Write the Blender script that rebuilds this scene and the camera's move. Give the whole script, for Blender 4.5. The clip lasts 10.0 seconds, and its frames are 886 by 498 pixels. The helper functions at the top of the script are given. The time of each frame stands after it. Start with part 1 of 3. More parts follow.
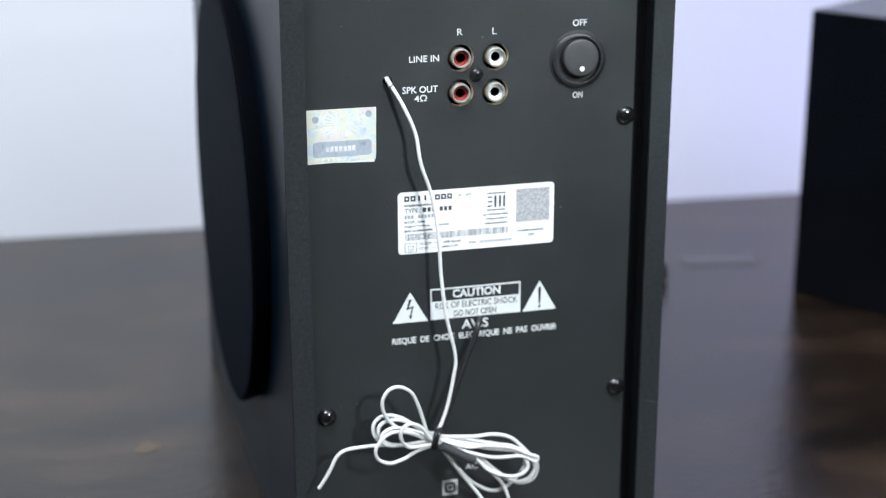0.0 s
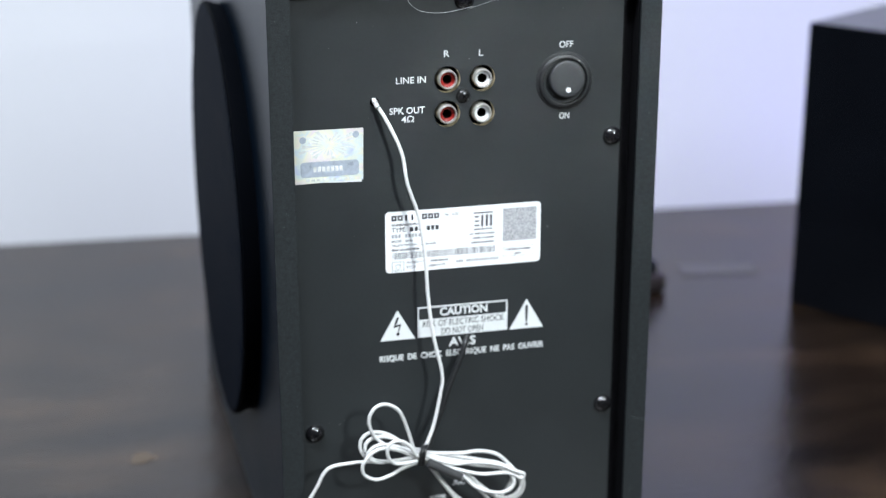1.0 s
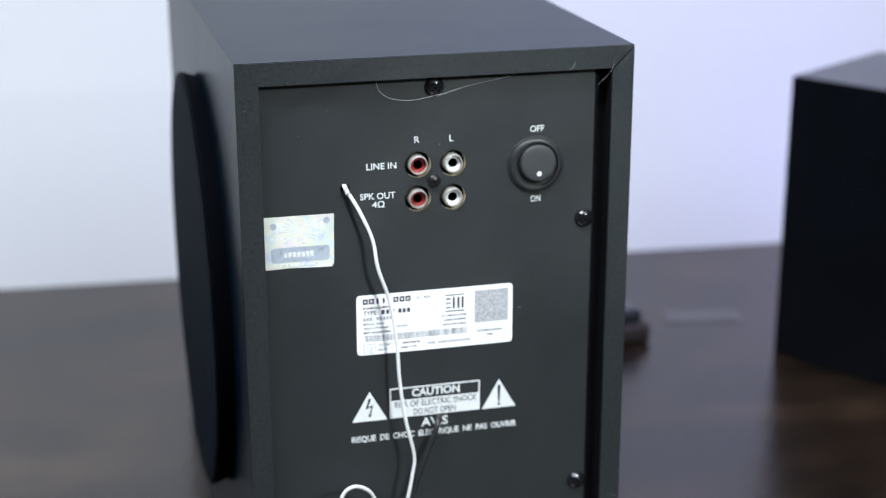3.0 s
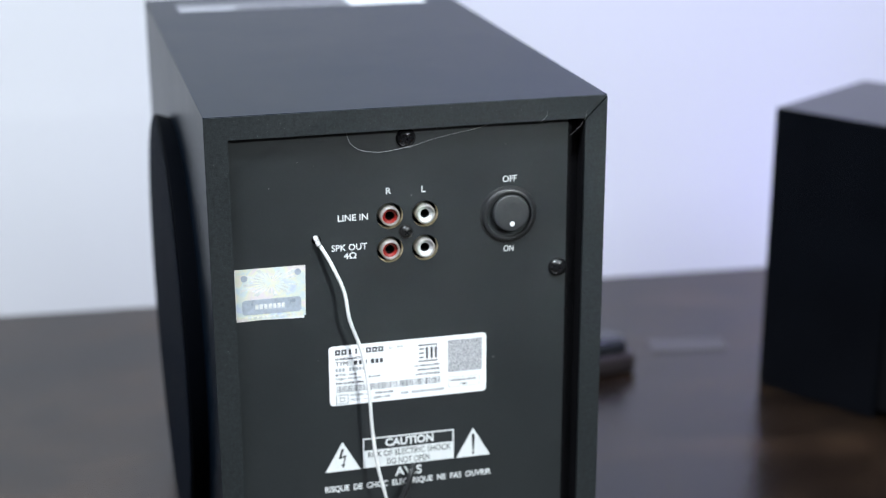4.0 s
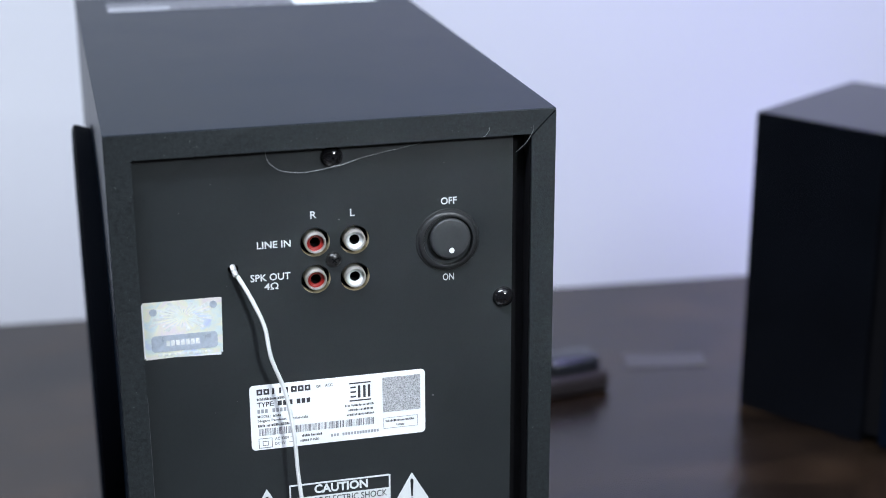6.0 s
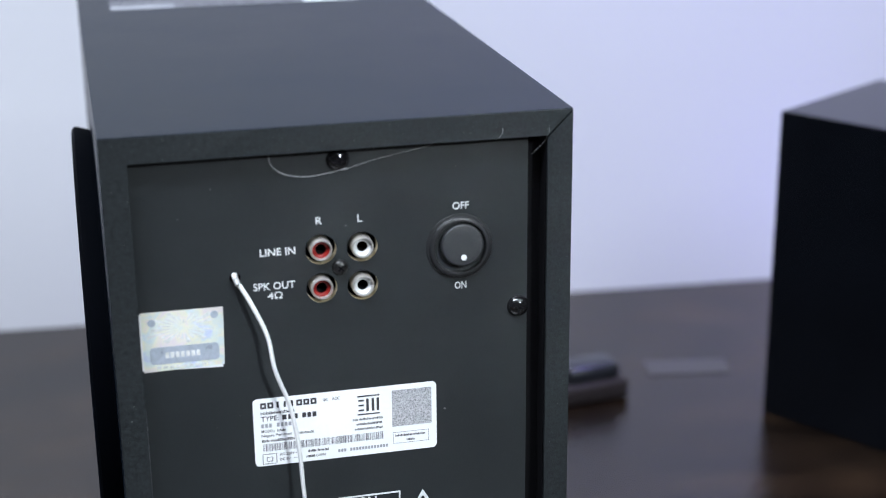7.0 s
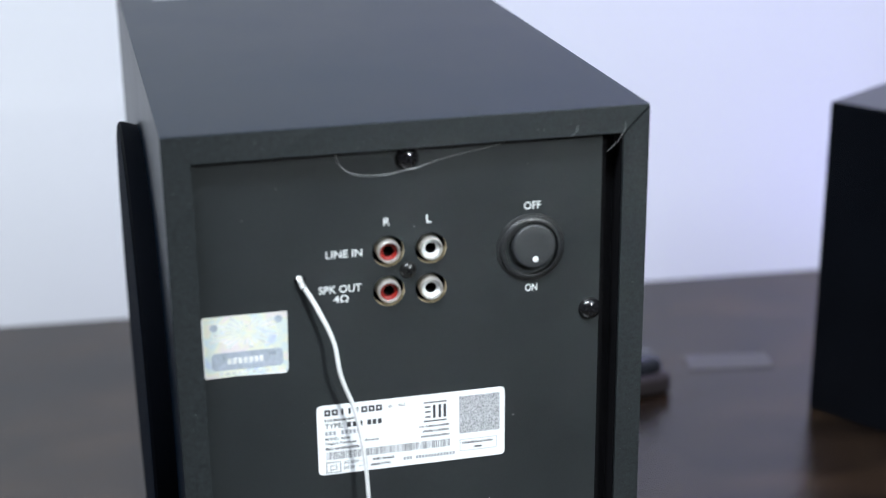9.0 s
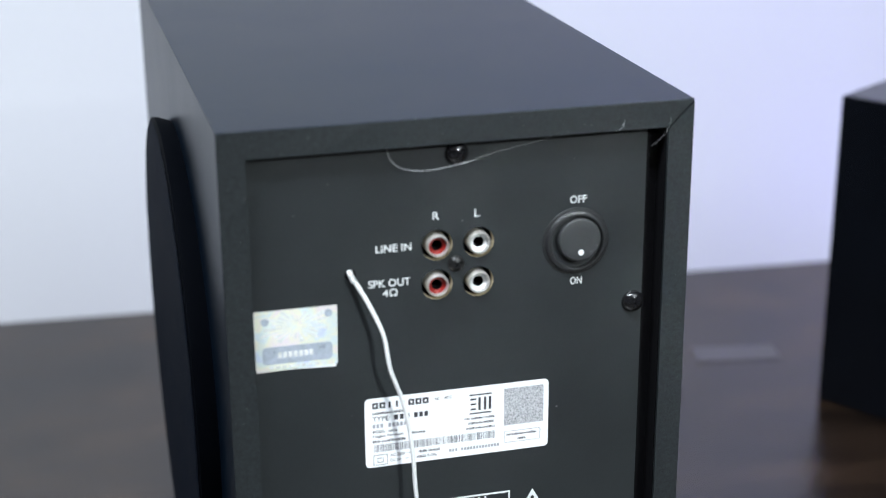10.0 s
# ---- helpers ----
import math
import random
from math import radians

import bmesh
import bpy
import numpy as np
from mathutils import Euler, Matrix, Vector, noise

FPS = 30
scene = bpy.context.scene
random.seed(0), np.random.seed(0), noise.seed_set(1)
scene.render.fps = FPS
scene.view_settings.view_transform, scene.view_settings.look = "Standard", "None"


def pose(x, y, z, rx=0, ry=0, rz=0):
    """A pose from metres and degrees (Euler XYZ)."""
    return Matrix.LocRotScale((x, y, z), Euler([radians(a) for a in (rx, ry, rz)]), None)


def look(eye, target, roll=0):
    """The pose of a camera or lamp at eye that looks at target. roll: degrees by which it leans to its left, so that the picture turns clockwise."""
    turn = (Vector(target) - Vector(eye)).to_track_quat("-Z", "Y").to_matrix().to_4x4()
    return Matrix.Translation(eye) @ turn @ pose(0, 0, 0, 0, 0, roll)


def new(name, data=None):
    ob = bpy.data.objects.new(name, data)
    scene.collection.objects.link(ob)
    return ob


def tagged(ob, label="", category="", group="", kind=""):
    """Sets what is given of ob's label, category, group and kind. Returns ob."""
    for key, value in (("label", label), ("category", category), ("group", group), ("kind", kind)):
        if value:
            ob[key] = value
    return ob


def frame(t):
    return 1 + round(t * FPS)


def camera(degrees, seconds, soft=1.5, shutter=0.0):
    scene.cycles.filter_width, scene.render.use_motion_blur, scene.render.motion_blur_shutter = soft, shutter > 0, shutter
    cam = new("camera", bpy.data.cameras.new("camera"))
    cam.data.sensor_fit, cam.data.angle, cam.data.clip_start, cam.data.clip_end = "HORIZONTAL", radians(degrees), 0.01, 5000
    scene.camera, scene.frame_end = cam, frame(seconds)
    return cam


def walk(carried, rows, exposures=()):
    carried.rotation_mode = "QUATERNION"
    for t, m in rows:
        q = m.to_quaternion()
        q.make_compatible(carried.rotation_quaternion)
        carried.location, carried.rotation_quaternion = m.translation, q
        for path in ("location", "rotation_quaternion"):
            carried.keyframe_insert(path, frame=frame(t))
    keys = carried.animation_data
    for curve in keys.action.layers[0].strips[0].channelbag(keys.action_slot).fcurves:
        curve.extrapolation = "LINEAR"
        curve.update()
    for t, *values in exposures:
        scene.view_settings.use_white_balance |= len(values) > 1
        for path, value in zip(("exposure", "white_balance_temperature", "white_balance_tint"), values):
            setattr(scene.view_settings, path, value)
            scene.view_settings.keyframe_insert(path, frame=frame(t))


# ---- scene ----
cam = camera(31.91, 10.0, soft=0.6)
PATH = [
    (0, (-0.08912, -0.55723, 0.32756), (0.03490, -0.09757, 0.17482), -0.12),
    (0.5, (-0.08201, -0.56059, 0.33265), (0.03689, -0.10001, 0.17861), -0.07),
    (1, (-0.07828, -0.56230, 0.33864), (0.04033, -0.10184, 0.18400), -0.06),
    (1.5, (-0.07452, -0.56318, 0.34507), (0.04332, -0.10229, 0.19114), -0.10),
    (2, (-0.07107, -0.56362, 0.35451), (0.04607, -0.10281, 0.19980), -0.10),
    (2.5, (-0.06757, -0.56021, 0.36262), (0.04963, -0.09959, 0.20740), -0.10),
    (4, (-0.05003, -0.55090, 0.38891), (0.06654, -0.09021, 0.23341), -0.21),
    (4.5, (-0.04111, -0.54517, 0.39486), (0.07535, -0.08486, 0.23818), -0.22),
    (5, (-0.03306, -0.53366, 0.39426), (0.08377, -0.07387, 0.23631), -0.21),
    (5.5, (-0.02044, -0.51598, 0.38949), (0.09624, -0.05660, 0.23025), -0.20),
    (7, (-0.00332, -0.47788, 0.37996), (0.10601, -0.01680, 0.22041), -0.56),
    (7.5, (-0.00088, -0.46887, 0.37713), (0.10654, -0.00719, 0.21804), -0.73),
    (8, (-0.00540, -0.46257, 0.37961), (0.10152, -0.00194, 0.21718), -0.68),
    (8.5, (-0.01157, -0.45742, 0.38108), (0.09623, 0.00212, 0.21615), -0.67),
    (9, (-0.02176, -0.45332, 0.37986), (0.08775, 0.00589, 0.21513), -0.63),
    (9.5, (-0.03676, -0.44921, 0.38239), (0.07578, 0.00824, 0.21483), -0.47),
    (10, (-0.04784, -0.45127, 0.38159), (0.07158, 0.00477, 0.21496), -0.43),
]
cam.data.dof.use_dof = True
cam.data.dof.focus_distance = 0.556
cam.data.dof.aperture_fstop = 8.2
walk(cam, [(t, look(eye, target, roll)) for t, eye, target, roll in PATH],
     exposures=[(0, 0.03, 6500, 10), (4, 0, 6500, 10), (4.5, -0.07, 6350, 12), (5.5, -0.15, 6250, 13), (7, -0.22, 6300, 13), (7.5, -0.12, 6500, 10), (8, -0.03, 6500, 10), (10, 0, 6500, 10)])

# ---------------------------------------------------------------- light
world = bpy.data.worlds.new("room_air")
scene.world = world
world.use_nodes = True
world.node_tree.nodes["Background"].inputs[0].default_value = (0.75, 0.8, 1.0, 1)
world.node_tree.nodes["Background"].inputs[1].default_value = 0.1


def area_lamp(name, eye, target, watts, size, colour=(1, 1, 1), size_y=None):
    data = bpy.data.lights.new(name, "AREA")
    data.energy, data.size, data.color = watts, size, colour
    if size_y:
        data.shape, data.size_y = "RECTANGLE", size_y
    ob = new(name, data)
    ob.matrix_world = look(eye, target)
    return ob


def spot_lamp(name, eye, target, watts, cone, blend, radius, colour=(1, 1, 1)):
    data = bpy.data.lights.new(name, "SPOT")
    data.energy, data.spot_size, data.spot_blend, data.shadow_soft_size, data.color = watts, radians(cone), blend, radius, colour
    ob = new(name, data)
    ob.matrix_world = look(eye, target)
    return ob


spot_lamp("key_spot", (0.72, -1.60, 1.06), (0.080, 0.0, 0.115), 105, 13.5, 0.6, 0.09, (0.90, 0.98, 1.0))
# added helper: a narrow beam that brightens the upper right of the back
back_helper = area_lamp("upper_back_helper", (0.44, -0.85, 0.68), (0.110, 0.0, 0.208), 0.04, 0.17, (0.90, 0.98, 1.0), 0.13)
back_helper.data.spread = radians(6)
area_lamp("soft_overhead", (0.70, -1.15, 1.60), (0.10, 0.1, 0.10), 14, 0.9, (0.86, 0.95, 1.0))
area_lamp("wall_washer", (-0.50, -0.60, 1.68), (-0.20, 0.52, 0.10), 56, 1.2, (0.83, 0.905, 1.0), 0.2)
violet = area_lamp("violet_lamp", (0.52, 0.22, 0.80), (0.44, 0.5, 0.10), 0.85, 0.3, (0.33, 0.28, 1.0))
violet.data.spread = radians(90)
area_lamp("violet_glow_behind_speaker", (0.500, 0.385, 0.07), (0.43, 0.51, 0.07), 0.03, 0.05, (0.25, 0.18, 1.0))


# ---------------------------------------------------------------- materials
def material(name, colour, rough=0.5, metal=0.0, spec=0.5, vary=0.25, scale=60.0, fine=900.0, bump=0.0, bump_scale=1200.0,
             coat=0.0, stretch=(1, 1, 1), rough_vary=0.08):
    """A surface with blotches at one scale, grain at a finer one, uneven gloss and fine relief."""
    m = bpy.data.materials.new(name)
    m.use_nodes = True
    n, links = m.node_tree.nodes, m.node_tree.links
    b = n["Principled BSDF"]
    co = n.new("ShaderNodeTexCoord")
    mp = n.new("ShaderNodeMapping")
    mp.inputs["Scale"].default_value = stretch
    links.new(co.outputs["Object"], mp.inputs[0])

    def noise_at(size, detail):
        t = n.new("ShaderNodeTexNoise")
        t.inputs["Scale"].default_value, t.inputs["Detail"].default_value = size, detail
        links.new(mp.outputs[0], t.inputs[0])
        return t.outputs[0]

    big, small = noise_at(scale, 4), noise_at(fine, 3)
    mix = n.new("ShaderNodeMath")
    mix.operation = "MULTIPLY_ADD"
    mix.inputs[1].default_value = 0.5
    links.new(big, mix.inputs[0])
    half = n.new("ShaderNodeMath")
    half.operation = "MULTIPLY"
    half.inputs[1].default_value = 0.5
    links.new(small, half.inputs[0])
    links.new(half.outputs[0], mix.inputs[2])
    ramp = n.new("ShaderNodeValToRGB")
    ramp.color_ramp.elements[0].position, ramp.color_ramp.elements[1].position = 0.3, 0.7
    ramp.color_ramp.elements[0].color = (*[c * (1 - vary) for c in colour], 1)
    ramp.color_ramp.elements[1].color = (*[min(1, c * (1 + vary)) for c in colour], 1)
    links.new(mix.outputs[0], ramp.inputs[0])
    links.new(ramp.outputs[0], b.inputs["Base Color"])
    rr = n.new("ShaderNodeMapRange")
    rr.inputs["To Min"].default_value, rr.inputs["To Max"].default_value = max(0.02, rough - rough_vary), min(1, rough + rough_vary)
    links.new(big, rr.inputs[0])
    links.new(rr.outputs[0], b.inputs["Roughness"])
    b.inputs["Metallic"].default_value, b.inputs["Specular IOR Level"].default_value, b.inputs["Coat Weight"].default_value = metal, spec, coat
    b.inputs["Coat Roughness"].default_value = 0.12
    if bump:
        bp = n.new("ShaderNodeBump")
        bp.inputs["Strength"].default_value, bp.inputs["Distance"].default_value = bump, 0.0004
        links.new(noise_at(bump_scale, 3), bp.inputs["Height"])
        links.new(bp.outputs[0], b.inputs["Normal"])
    return m


def wood_material():
    m = bpy.data.materials.new("dark_walnut")
    m.use_nodes = True
    n, links = m.node_tree.nodes, m.node_tree.links
    b = n["Principled BSDF"]
    co, mp = n.new("ShaderNodeTexCoord"), n.new("ShaderNodeMapping")
    mp.inputs["Scale"].default_value = (2.2, 7, 7)
    links.new(co.outputs["Object"], mp.inputs[0])
    long, pores, blot = (n.new("ShaderNodeTexNoise") for _ in range(3))
    long.inputs["Scale"].default_value, long.inputs["Detail"].default_value, long.inputs["Distortion"].default_value = 2.6, 7, 0.8
    pores.inputs["Scale"].default_value, pores.inputs["Detail"].default_value = 45, 3
    blot.inputs["Scale"].default_value, blot.inputs["Detail"].default_value = 22, 4
    links.new(mp.outputs[0], long.inputs[0])
    links.new(mp.outputs[0], pores.inputs[0])
    links.new(co.outputs["Object"], blot.inputs[0])
    ramp = n.new("ShaderNodeValToRGB")
    e = ramp.color_ramp.elements
    e[0].position, e[0].color = 0.32, (0.0082, 0.0056, 0.0044, 1)
    e[1].position, e[1].color = 0.72, (0.052, 0.031, 0.0165, 1)
    mid = e.new(0.52)
    mid.color = (0.0240, 0.0148, 0.0086, 1)
    links.new(long.outputs[0], ramp.inputs[0])
    mul = n.new("ShaderNodeMix")
    mul.data_type, mul.blend_type = "RGBA", "MULTIPLY"
    mul.inputs[0].default_value = 0.85
    links.new(ramp.outputs[0], mul.inputs[6])
    patch = n.new("ShaderNodeValToRGB")
    patch.color_ramp.elements[0].position, patch.color_ramp.elements[0].color = 0.36, (0.35, 0.33, 0.32, 1)
    patch.color_ramp.elements[1].position, patch.color_ramp.elements[1].color = 0.66, (1, 0.98, 0.95, 1)
    links.new(blot.outputs[0], patch.inputs[0])
    links.new(patch.outputs[0], mul.inputs[7])
    links.new(mul.outputs[2], b.inputs["Base Color"])
    rr = n.new("ShaderNodeMapRange")
    rr.inputs["To Min"].default_value, rr.inputs["To Max"].default_value = 0.17, 0.31
    b.inputs["Specular IOR Level"].default_value = 0.58
    links.new(long.outputs[0], rr.inputs[0])
    links.new(rr.outputs[0], b.inputs["Roughness"])
    bp = n.new("ShaderNodeBump")
    bp.inputs["Strength"].default_value, bp.inputs["Distance"].default_value = 0.6, 0.0005
    links.new(pores.outputs[0], bp.inputs["Height"])
    links.new(bp.outputs[0], b.inputs["Normal"])
    return m


def foil_material():
    """Holographic foil: pale, glossy, with drifting pastel colours."""
    m = bpy.data.materials.new("hologram_foil")
    m.use_nodes = True
    n, links = m.node_tree.nodes, m.node_tree.links
    b = n["Principled BSDF"]
    co = n.new("ShaderNodeTexCoord")
    v = n.new("ShaderNodeTexNoise")
    v.inputs["Scale"].default_value, v.inputs["Detail"].default_value, v.inputs["Distortion"].default_value = 110, 3, 1.8
    links.new(co.outputs["Object"], v.inputs[0])
    ramp = n.new("ShaderNodeValToRGB")
    e = ramp.color_ramp.elements
    e[0].position, e[0].color = 0.28, (0.56, 0.62, 0.86, 1)
    e[1].position, e[1].color = 0.75, (0.80, 0.70, 0.84, 1)
    a = e.new(0.42)
    a.color = (0.70, 0.80, 0.80, 1)
    a = e.new(0.55)
    a.color = (0.84, 0.84, 0.68, 1)
    links.new(v.outputs[0], ramp.inputs[0])
    links.new(ramp.outputs[0], b.inputs["Base Color"])
    b.inputs["Metallic"].default_value, b.inputs["Roughness"].default_value = 0.25, 0.32
    b.inputs["Thin Film Thickness"].default_value, b.inputs["Thin Film IOR"].default_value = 480, 1.6
    return m


VINYL = material("black_vinyl", (0.0034, 0.0078, 0.0150), 0.29, spec=0.054, rough_vary=0.03, vary=0.3, scale=25, fine=700, bump=0.08, bump_scale=1500)
VINYL_GREY = material("worn_black_vinyl", (0.0035, 0.0042, 0.006), 0.2, spec=0.3, rough_vary=0.03, vary=0.3, scale=25, fine=700)
RIM = material("grainy_black_edge", (0.0130, 0.0166, 0.0182), 0.48, vary=0.8, scale=620, fine=1400, bump=0.2, bump_scale=1800)
PANEL = material("black_back_board", (0.0092, 0.0126, 0.0140), 0.48, spec=0.72, vary=0.2, scale=30, fine=1100, bump=0.15, bump_scale=2500)
BLACK_PLASTIC = material("black_plastic", (0.016, 0.017, 0.018), 0.38, vary=0.15, scale=90, fine=1500, bump=0.12, bump_scale=3000)
BUTTON = material("dark_grey_plastic", (0.023, 0.025, 0.027), 0.45, vary=0.12, scale=90, fine=1500, bump=0.15, bump_scale=3000)
MATT = material("matt_black_ring", (0.0009, 0.0014, 0.0026), 0.7, spec=0.03, vary=0.2)
SCREW = material("black_lacquered_steel", (0.007, 0.007, 0.008), 0.08, spec=0.9, metal=0.0, vary=0.2, scale=200)
# near black that puts the shade of gaps, holes and slots into the colour
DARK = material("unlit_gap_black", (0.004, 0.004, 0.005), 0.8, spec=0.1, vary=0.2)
INK = material("white_ink", (0.70, 0.72, 0.72), 0.55, vary=0.05, scale=300, fine=2500)
LABEL = material("white_sticker_paper", (0.84, 0.86, 0.87), 0.35, vary=0.02, scale=40)
PRINT = material("black_print", (0.035, 0.035, 0.04), 0.5, vary=0.1)
SMALL_PRINT = material("fine_black_print", (0.045, 0.045, 0.05), 0.5, vary=0.15, scale=700)
GREY_PRINT = material("grey_print", (0.15, 0.15, 0.165), 0.5, vary=0.15, scale=700)
PALE_PRINT = material("pale_grey_print", (0.30, 0.31, 0.33), 0.5, vary=0.1, scale=700)
SPECKLE = material("mottled_grey_print", (0.36, 0.365, 0.38), 0.5, vary=0.75, scale=1300, fine=2600)
TOP_GREY = material("grey_film_sticker", (0.075, 0.08, 0.095), 0.3, vary=0.15, scale=200)
FOIL = foil_material()
FOIL_DARK = material("hologram_grey_patch", (0.40, 0.45, 0.52), 0.3, metal=0.2, vary=0.22, scale=320, fine=900)
FOIL_RAY = material("hologram_ray", (0.80, 0.84, 0.78), 0.25, metal=0.1, vary=0.3, scale=400)
TAN = material("raw_board_edge", (0.46, 0.39, 0.26), 0.7, vary=0.25, scale=500, bump=0.3)
NICKEL = material("nickel_shell", (0.74, 0.72, 0.69), 0.30, metal=0.75, vary=0.06, scale=300)
RED = material("red_jack_plastic", (0.21, 0.013, 0.010), 0.4, spec=0.25, vary=0.12, scale=300)
WHITE = material("white_jack_plastic", (0.68, 0.69, 0.69), 0.4, vary=0.04, scale=300)
WIRE = material("white_wire_sheath", (0.72, 0.72, 0.71), 0.45, vary=0.08, scale=120, fine=900)
CLOTH = material("black_grille_cloth", (0.0016, 0.0042, 0.0105), 0.75, spec=0.05, vary=0.25, scale=60, fine=2200, bump=0.6, bump_scale=2600)
PAINT = material("white_wall_paint", (0.80, 0.81, 0.83), 0.75, vary=0.02, scale=6, fine=300, bump=0.06, bump_scale=500)
CEIL = material("grey_ceiling_paint", (0.35, 0.35, 0.36), 0.8, vary=0.02, scale=4, fine=200)
# dark colour that stands in for the unlit side of the room
DIM = material("dim_room_grey", (0.045, 0.045, 0.05), 0.8, vary=0.08, scale=5, fine=200)
FLOOR = material("grey_floor_tile", (0.34, 0.33, 0.32), 0.4, vary=0.12, scale=5, fine=120)
WOOD = wood_material()
SLEEVE = material("cloudy_clear_plastic", (0.36, 0.36, 0.35), 0.3, vary=0.3, scale=900)
FLECK = material("pale_brown_fleck", (0.085, 0.058, 0.033), 0.4, vary=0.4, scale=300)
SHRINK = material("satin_black_tube", (0.045, 0.046, 0.048), 0.35, vary=0.15)
HAIR = material("clear_nylon_thread", (0.58, 0.59, 0.59), 0.25, vary=0.1)
ADAPTER = material("dull_brown_black_plastic", (0.034, 0.027, 0.026), 0.5, spec=0.3, vary=0.2, scale=90, fine=1500)
CAP = material("glossy_black_plastic", (0.022, 0.024, 0.028), 0.25, spec=0.7, vary=0.2, scale=90, fine=1500)
DULL_SCREW = material("dusty_black_steel", (0.011, 0.011, 0.011), 0.3, spec=0.4, vary=0.5, scale=900)
DUST = material("pale_dust", (0.17, 0.17, 0.165), 0.9, vary=0.2)
CLEAR = material("frosted_plastic_strip", (0.085, 0.080, 0.080), 0.5, spec=0.3, vary=0.1)


# ---------------------------------------------------------------- mesh helpers
def mesh_of(name, bm, mat, smooth=False):
    me = bpy.data.meshes.new(name)
    bmesh.ops.recalc_face_normals(bm, faces=bm.faces)
    bm.to_mesh(me)
    bm.free()
    me.materials.append(mat)
    if smooth:
        for p in me.polygons:
            p.use_smooth = True
        me.set_sharp_from_angle(angle=radians(40))
    return me


def part(name, bm, mat, parent, label="", smooth=False):
    ob = new(name, mesh_of(name, bm, mat, smooth))
    ob.parent = parent
    return tagged(ob, label)


def bevel_all(bm, width, segments=2, sharp=30):
    edges = [e for e in bm.edges if len(e.link_faces) == 2 and e.calc_face_angle(0) > radians(sharp)]
    bmesh.ops.bevel(bm, geom=edges, offset=width, segments=segments, affect="EDGES", profile=0.5)
    return bm


def box(x0, x1, y0, y1, z0, z1, bevel=0.0, segments=2):
    bm = bmesh.new()
    bmesh.ops.create_cube(bm, size=1)
    for v in bm.verts:
        v.co = (x0 if v.co.x < 0 else x1, y0 if v.co.y < 0 else y1, z0 if v.co.z < 0 else z1)
    return bevel_all(bm, bevel, segments) if bevel else bm


def prism(outline, y0, y1, bevel=0.0, segments=2):
    """An outline in x and z, from y0 to y1."""
    bm = bmesh.new()
    near = [bm.verts.new((x, y0, z)) for x, z in outline]
    far = [bm.verts.new((x, y1, z)) for x, z in outline]
    bm.faces.new(near)
    bm.faces.new(far[::-1])
    k = len(outline)
    for i in range(k):
        bm.faces.new((near[i], far[i], far[(i + 1) % k], near[(i + 1) % k]))
    bmesh.ops.recalc_face_normals(bm, faces=bm.faces)
    return bevel_all(bm, bevel, segments) if bevel else bm


def lathe(profile, at, turn=None, steps=40):
    """Rings of (radius, height) turned round an axis that points to -y, at a place."""
    bm = bmesh.new()
    turn = turn or Matrix.Identity(3)
    rings = []
    for r, h in profile:
        if r == 0:
            rings.append([bm.verts.new(Vector(at) + turn @ Vector((0, -h, 0)))])
        else:
            rings.append([bm.verts.new(Vector(at) + turn @ Vector((r * math.cos(2 * math.pi * i / steps), -h, r * math.sin(2 * math.pi * i / steps))))
                          for i in range(steps)])
    for a, b in zip(rings, rings[1:]):
        for i in range(steps):
            j = (i + 1) % steps
            if len(a) == 1 and len(b) > 1:
                bm.faces.new((a[0], b[i], b[j]))
            elif len(b) == 1 and len(a) > 1:
                bm.faces.new((a[i], b[0], a[j]))
            elif len(a) > 1:
                bm.faces.new((a[i], b[i], b[j], a[j]))
    return bm


def spline(points, per=7, closed=False):
    pts = [Vector(p) for p in points]
    k, out = len(pts), []
    spans = range(k if closed else k - 1)
    for i in spans:
        if closed:
            a, b, c, d = (pts[(i + q) % k] for q in (-1, 0, 1, 2))
        else:
            a, b, c, d = pts[max(i - 1, 0)], pts[i], pts[i + 1], pts[min(i + 2, k - 1)]
        for q in range(per):
            t = q / per
            out.append(0.5 * (2 * b + (c - a) * t + (2 * a - 5 * b + 4 * c - d) * t * t + (3 * b - a - 3 * c + d) * t ** 3))
    if not closed:
        out.append(pts[-1])
    return out


def tube(points, radius, sides=9, closed=False, bm=None):
    bm = bm or bmesh.new()
    k = len(points)
    rings, up = [], Vector((0.13, 1, 0.21))
    for i, p in enumerate(points):
        ahead = points[(i + 1) % k if closed else min(i + 1, k - 1)] - points[(i - 1) % k if closed else max(i - 1, 0)]
        ahead.normalize()
        side = ahead.cross(up).normalized()
        up = side.cross(ahead).normalized()
        rings.append([bm.verts.new(p + radius * (math.cos(a) * side + math.sin(a) * up)) for a in (2 * math.pi * q / sides for q in range(sides))])
    for i in range(k if closed else k - 1):
        a, b = rings[i], rings[(i + 1) % k]
        for q in range(sides):
            bm.faces.new((a[q], a[(q + 1) % sides], b[(q + 1) % sides], b[q]))
    if not closed:
        bm.faces.new(rings[0][::-1])
        bm.faces.new(rings[-1])
    return bm


def flat(outline, y, thick=0.0001):
    return prism(outline, y - thick, y)


def rect(x0, x1, z0, z1):
    return [(x0, z0), (x1, z0), (x1, z1), (x0, z1)]


def round_rect(x0, x1, z0, z1, r, steps=6):
    out = []
    for cx, cz, a0 in ((x1 - r, z0 + r, -90), (x1 - r, z1 - r, 0), (x0 + r, z1 - r, 90), (x0 + r, z0 + r, 180)):
        out += [(cx + r * math.cos(radians(a0 + 90 * q / steps)), cz + r * math.sin(radians(a0 + 90 * q / steps))) for q in range(steps + 1)]
    return out


